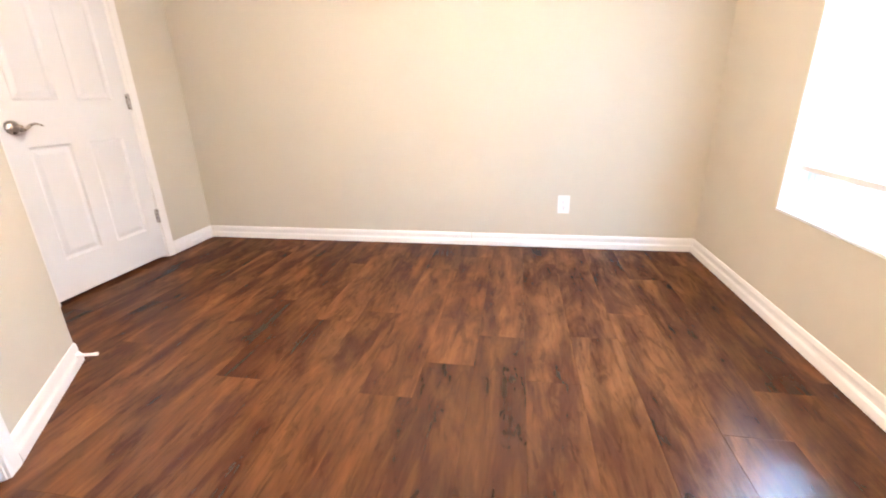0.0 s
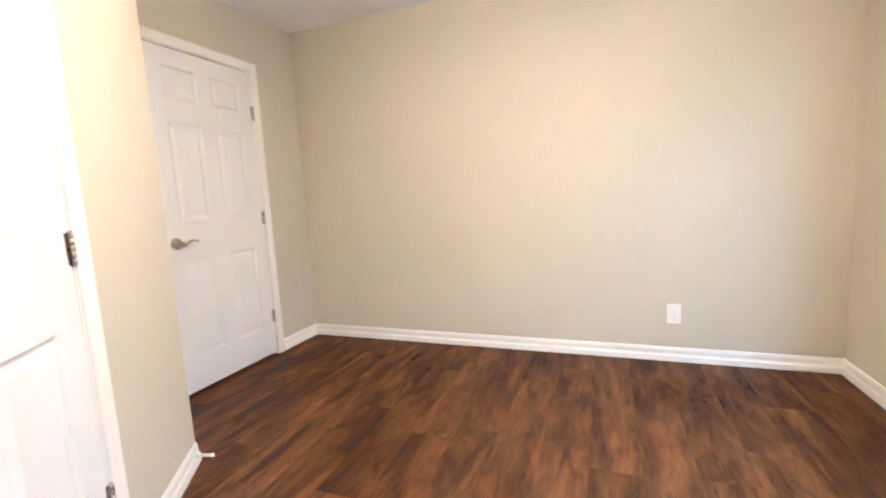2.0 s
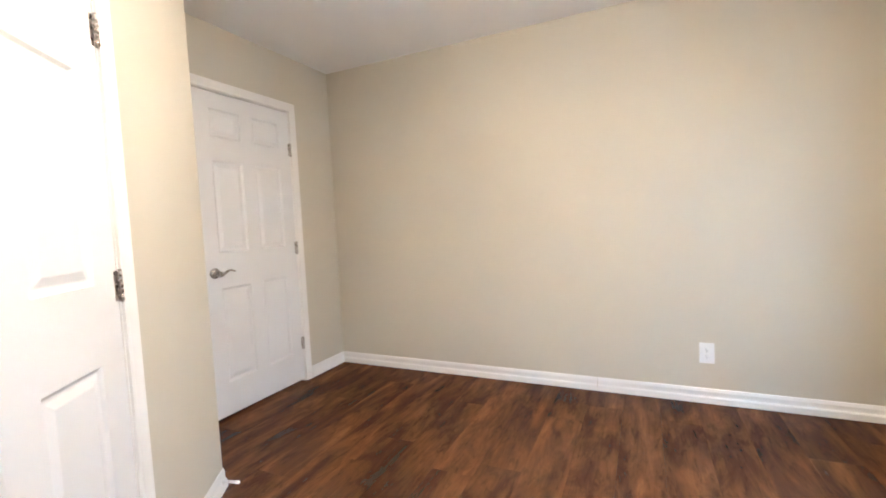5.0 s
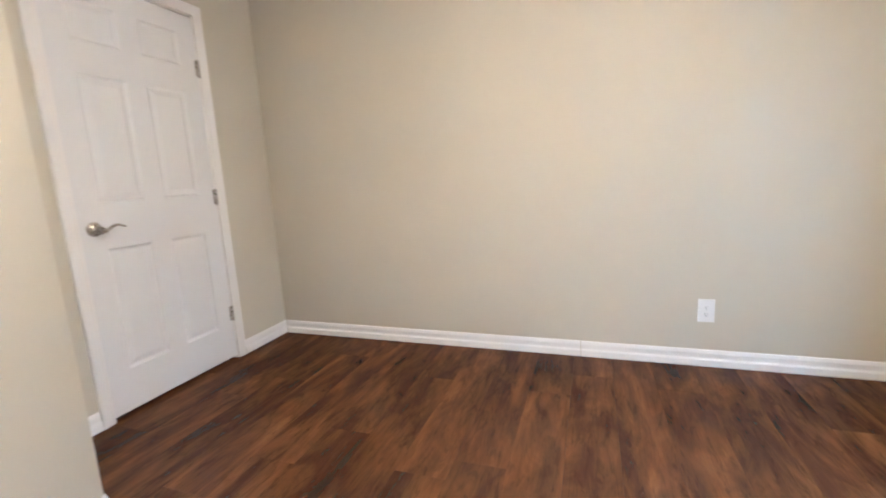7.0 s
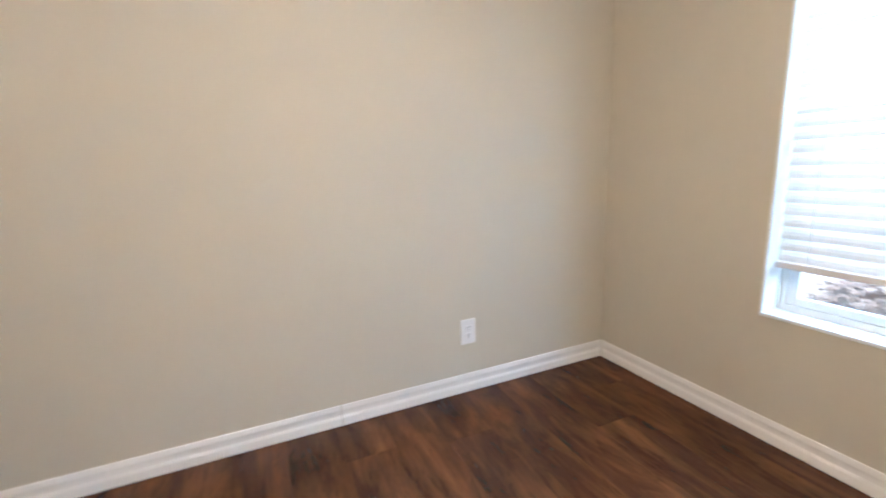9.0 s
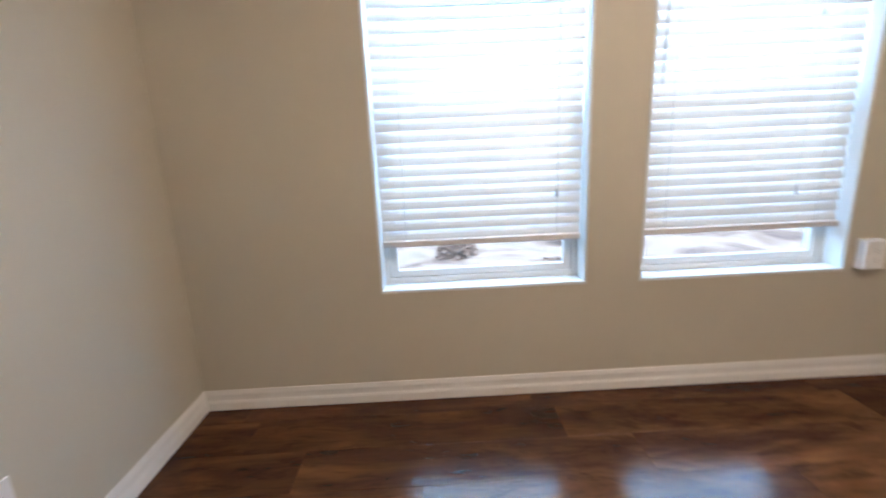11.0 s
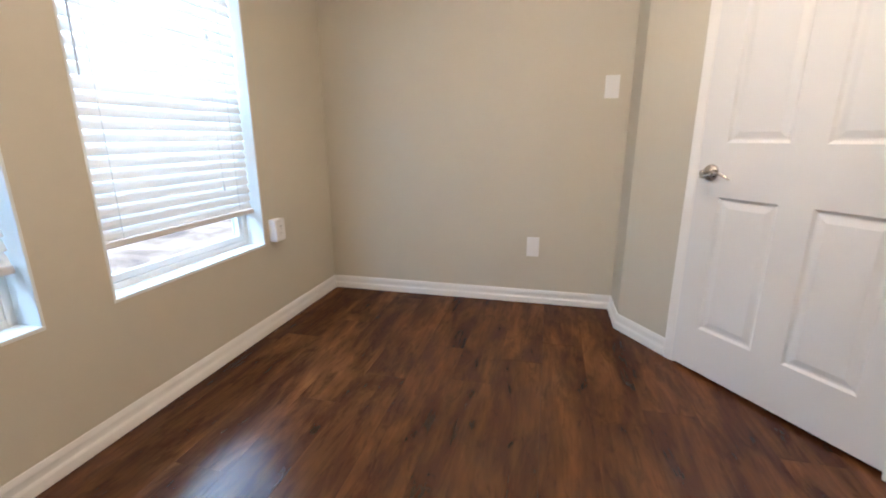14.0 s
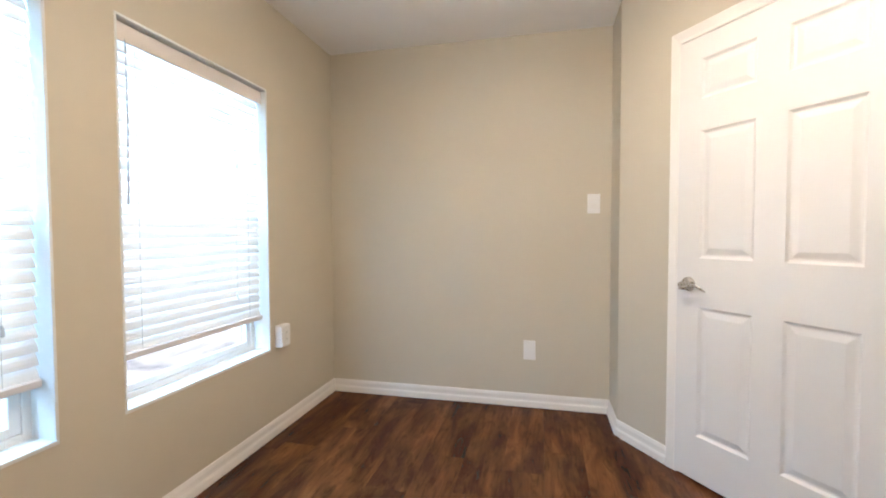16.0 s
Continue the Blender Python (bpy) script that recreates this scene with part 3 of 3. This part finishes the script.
# ---- doorstop on the baseboard at the wall's corner ----
stop = tagged(new("door_stopper"), "white spring doorstop screwed to the baseboard", "doorstop")
sx, sy = diag(SC - 0.035, 0.0135)
stop.matrix_world = Matrix.Translation((sx, sy, 0.048)) @ Matrix.Rotation(math.atan2(N.y, N.x) - radians(18), 4, "Z")
bm = bmesh.new()
turned(bm, [(0.011, 0.0), (0.011, 0.003), (0.008, 0.006), (0.004, 0.007)], 16, "x")
part("mount", bm, RUBBER, stop)
bm = bmesh.new()
coil, turns_n = [], 15
for k in range(turns_n * 10 + 1):
    a = k * math.tau / 10
    coil.append((0.006 + 0.058 * k / (turns_n * 10), 0.0050 * math.cos(a), 0.0050 * math.sin(a)))
tube(bm, coil, 0.0015, 6)
part("spring", bm, RUBBER, stop)
bm = bmesh.new()
turned(bm, [(0.006, 0.062), (0.0075, 0.064), (0.0075, 0.074), (0.005, 0.078)], 16, "x")
part("tip", bm, RUBBER, stop)

# ---- ceiling lamp ----
lamp = tagged(new("ceiling_light"), "lit opal glass bowl lamp hanging from the ceiling", "ceiling light")
lamp.location = (2.02, 1.68, ZC)
bm = bmesh.new()
turned(bm, [(0.065, 0.0), (0.065, -0.012), (0.055, -0.020), (0.012, -0.024), (0.010, -0.185)], 32)
part("base", bm, NICKEL, lamp, "satin nickel ceiling mount")
bm = bmesh.new()
turned(bm, [(0.012, -0.182), (0.150, -0.180), (0.160, -0.184)] + [(0.160 * math.cos(k * math.pi / 16), -0.186 - 0.075 * math.sin(k * math.pi / 16)) for k in range(1, 8)] + [(0.012, -0.2615)], 36)
part("diffuser", bm, OPAL, lamp, "glowing opal glass bowl", True)

# ---- outdoors ----
bm = bmesh.new()
GZ = -0.35
box(bm, -300, 300, -300, 300, GZ - 0.2, GZ)
tagged(finish("ground", bm, GROUND), "leaf-littered bare ground outside the windows", "ground", kind="structure")
bm = bmesh.new()
box(bm, -0.95, XW + WT, -0.24, YF + 0.12, GZ, -0.02)
tagged(finish("foundation", bm, OUTSIDE), "plain foundation under the room", "foundation", kind="structure")


def make_shrub(x, y, r, seed):
    rng = random.Random(seed)
    sh = tagged(new("shrub"), "low leafy shrub on the ground outside", "shrub", group="shrubs outside")
    sh.location = (x, y, GZ)
    bm = bmesh.new()
    for k in range(9):
        a, l = rng.uniform(0, math.tau), rng.uniform(0.6, 1.0) * r
        tube(bm, [(0, 0, 0), (l * 0.4 * math.cos(a), l * 0.4 * math.sin(a), l * 0.6), (l * 0.8 * math.cos(a), l * 0.8 * math.sin(a), l)], [0.008, 0.005, 0.002], 5)
    part("stems", bm, OUTSIDE, sh)
    verts, faces = [], []
    for k in range(520):
        d = Vector((rng.gauss(0, 1), rng.gauss(0, 1), rng.gauss(0, 1))).normalized() * (r * rng.uniform(0.55, 1.0))
        c = Vector((d.x, d.y, abs(d.z) * 0.9 + 0.1 * r))
        a = Vector((rng.gauss(0, 1), rng.gauss(0, 1), rng.gauss(0, 0.5))).normalized() * 0.045
        b = a.cross(Vector((rng.gauss(0, 1), rng.gauss(0, 1), 1))).normalized() * 0.018
        i = len(verts)
        verts += [c - a, c + b, c + a, c - b]
        faces.append((i, i + 1, i + 2, i + 3))
    me = bpy.data.meshes.new("leaves")
    me.from_pydata(verts, [], faces)
    me.materials.append(LEAF)
    o = new("leaves", me)
    o.parent = sh
    o["kind"] = "stuff"


for i, (x, y, r) in enumerate(((6.6, 3.6, 0.34), (7.4, 2.2, 0.28), (6.2, 1.2, 0.25), (8.4, 3.2, 0.45), (7.9, 0.4, 0.4), (9.5, 1.5, 0.5))):
    make_shrub(x, y, r, i)

# ---- floor boards ----
bm = bmesh.new()
box(bm, -0.95, XW + WT, -0.24, YF + 0.12, -0.02, -0.0035)
floor = tagged(finish("floor", bm, SUBFLOOR), "dark hand-scraped hickory plank floor with satin gloss", "floor", kind="structure")
BW, BL = 0.2, 1.215
meshes = {}


def board_mesh(w, l):
    key = (round(w, 4), round(l, 4))
    if key not in meshes:
        bm = bmesh.new()
        g, e = 0.0003, 0.0010
        lo = [(g, g, -0.0030), (w - g, g, -0.0030), (w - g, l - g, -0.0030), (g, l - g, -0.0030)]
        md = [(x, y, -0.0003) for x, y, z in lo]
        hi = [(g + e, g + e, 0.0), (w - g - e, g + e, 0.0), (w - g - e, l - g - e, 0.0), (g + e, l - g - e, 0.0)]
        ring_sweep(bm, [lo, md, hi])
        bmesh.ops.recalc_face_normals(bm, faces=bm.faces[:])
        me = bpy.data.meshes.new("floorboard")
        bm.to_mesh(me)
        bm.free()
        me.materials.append(BOARD)
        meshes[key] = me
    return meshes[key]


rng = random.Random(21)
X_FIRST = 0.045 - 5 * BW
known = {12: 1.955, 11: 2.255, 9: 1.80}
row = 0
x = X_FIRST
while x < XW + 0.02:
    x1 = min(x + BW, XW + 0.05)
    k = round((x - 0.045) / BW)
    start = known.get(k, (0.37 * row + rng.uniform(0, 0.5)) % BL)
    y = start - BL * math.ceil((start + 0.2) / BL)
    while y < YF + 0.05:
        ya, yb = max(y, -0.22), min(y + BL, YF + 0.1)
        if yb - ya > 0.02:
            ob = new("floorboard", board_mesh(x1 - x, yb - ya))
            ob.parent = floor
            ob.location = (x, ya, 0)
        y += BL
    x += BW
    row += 1
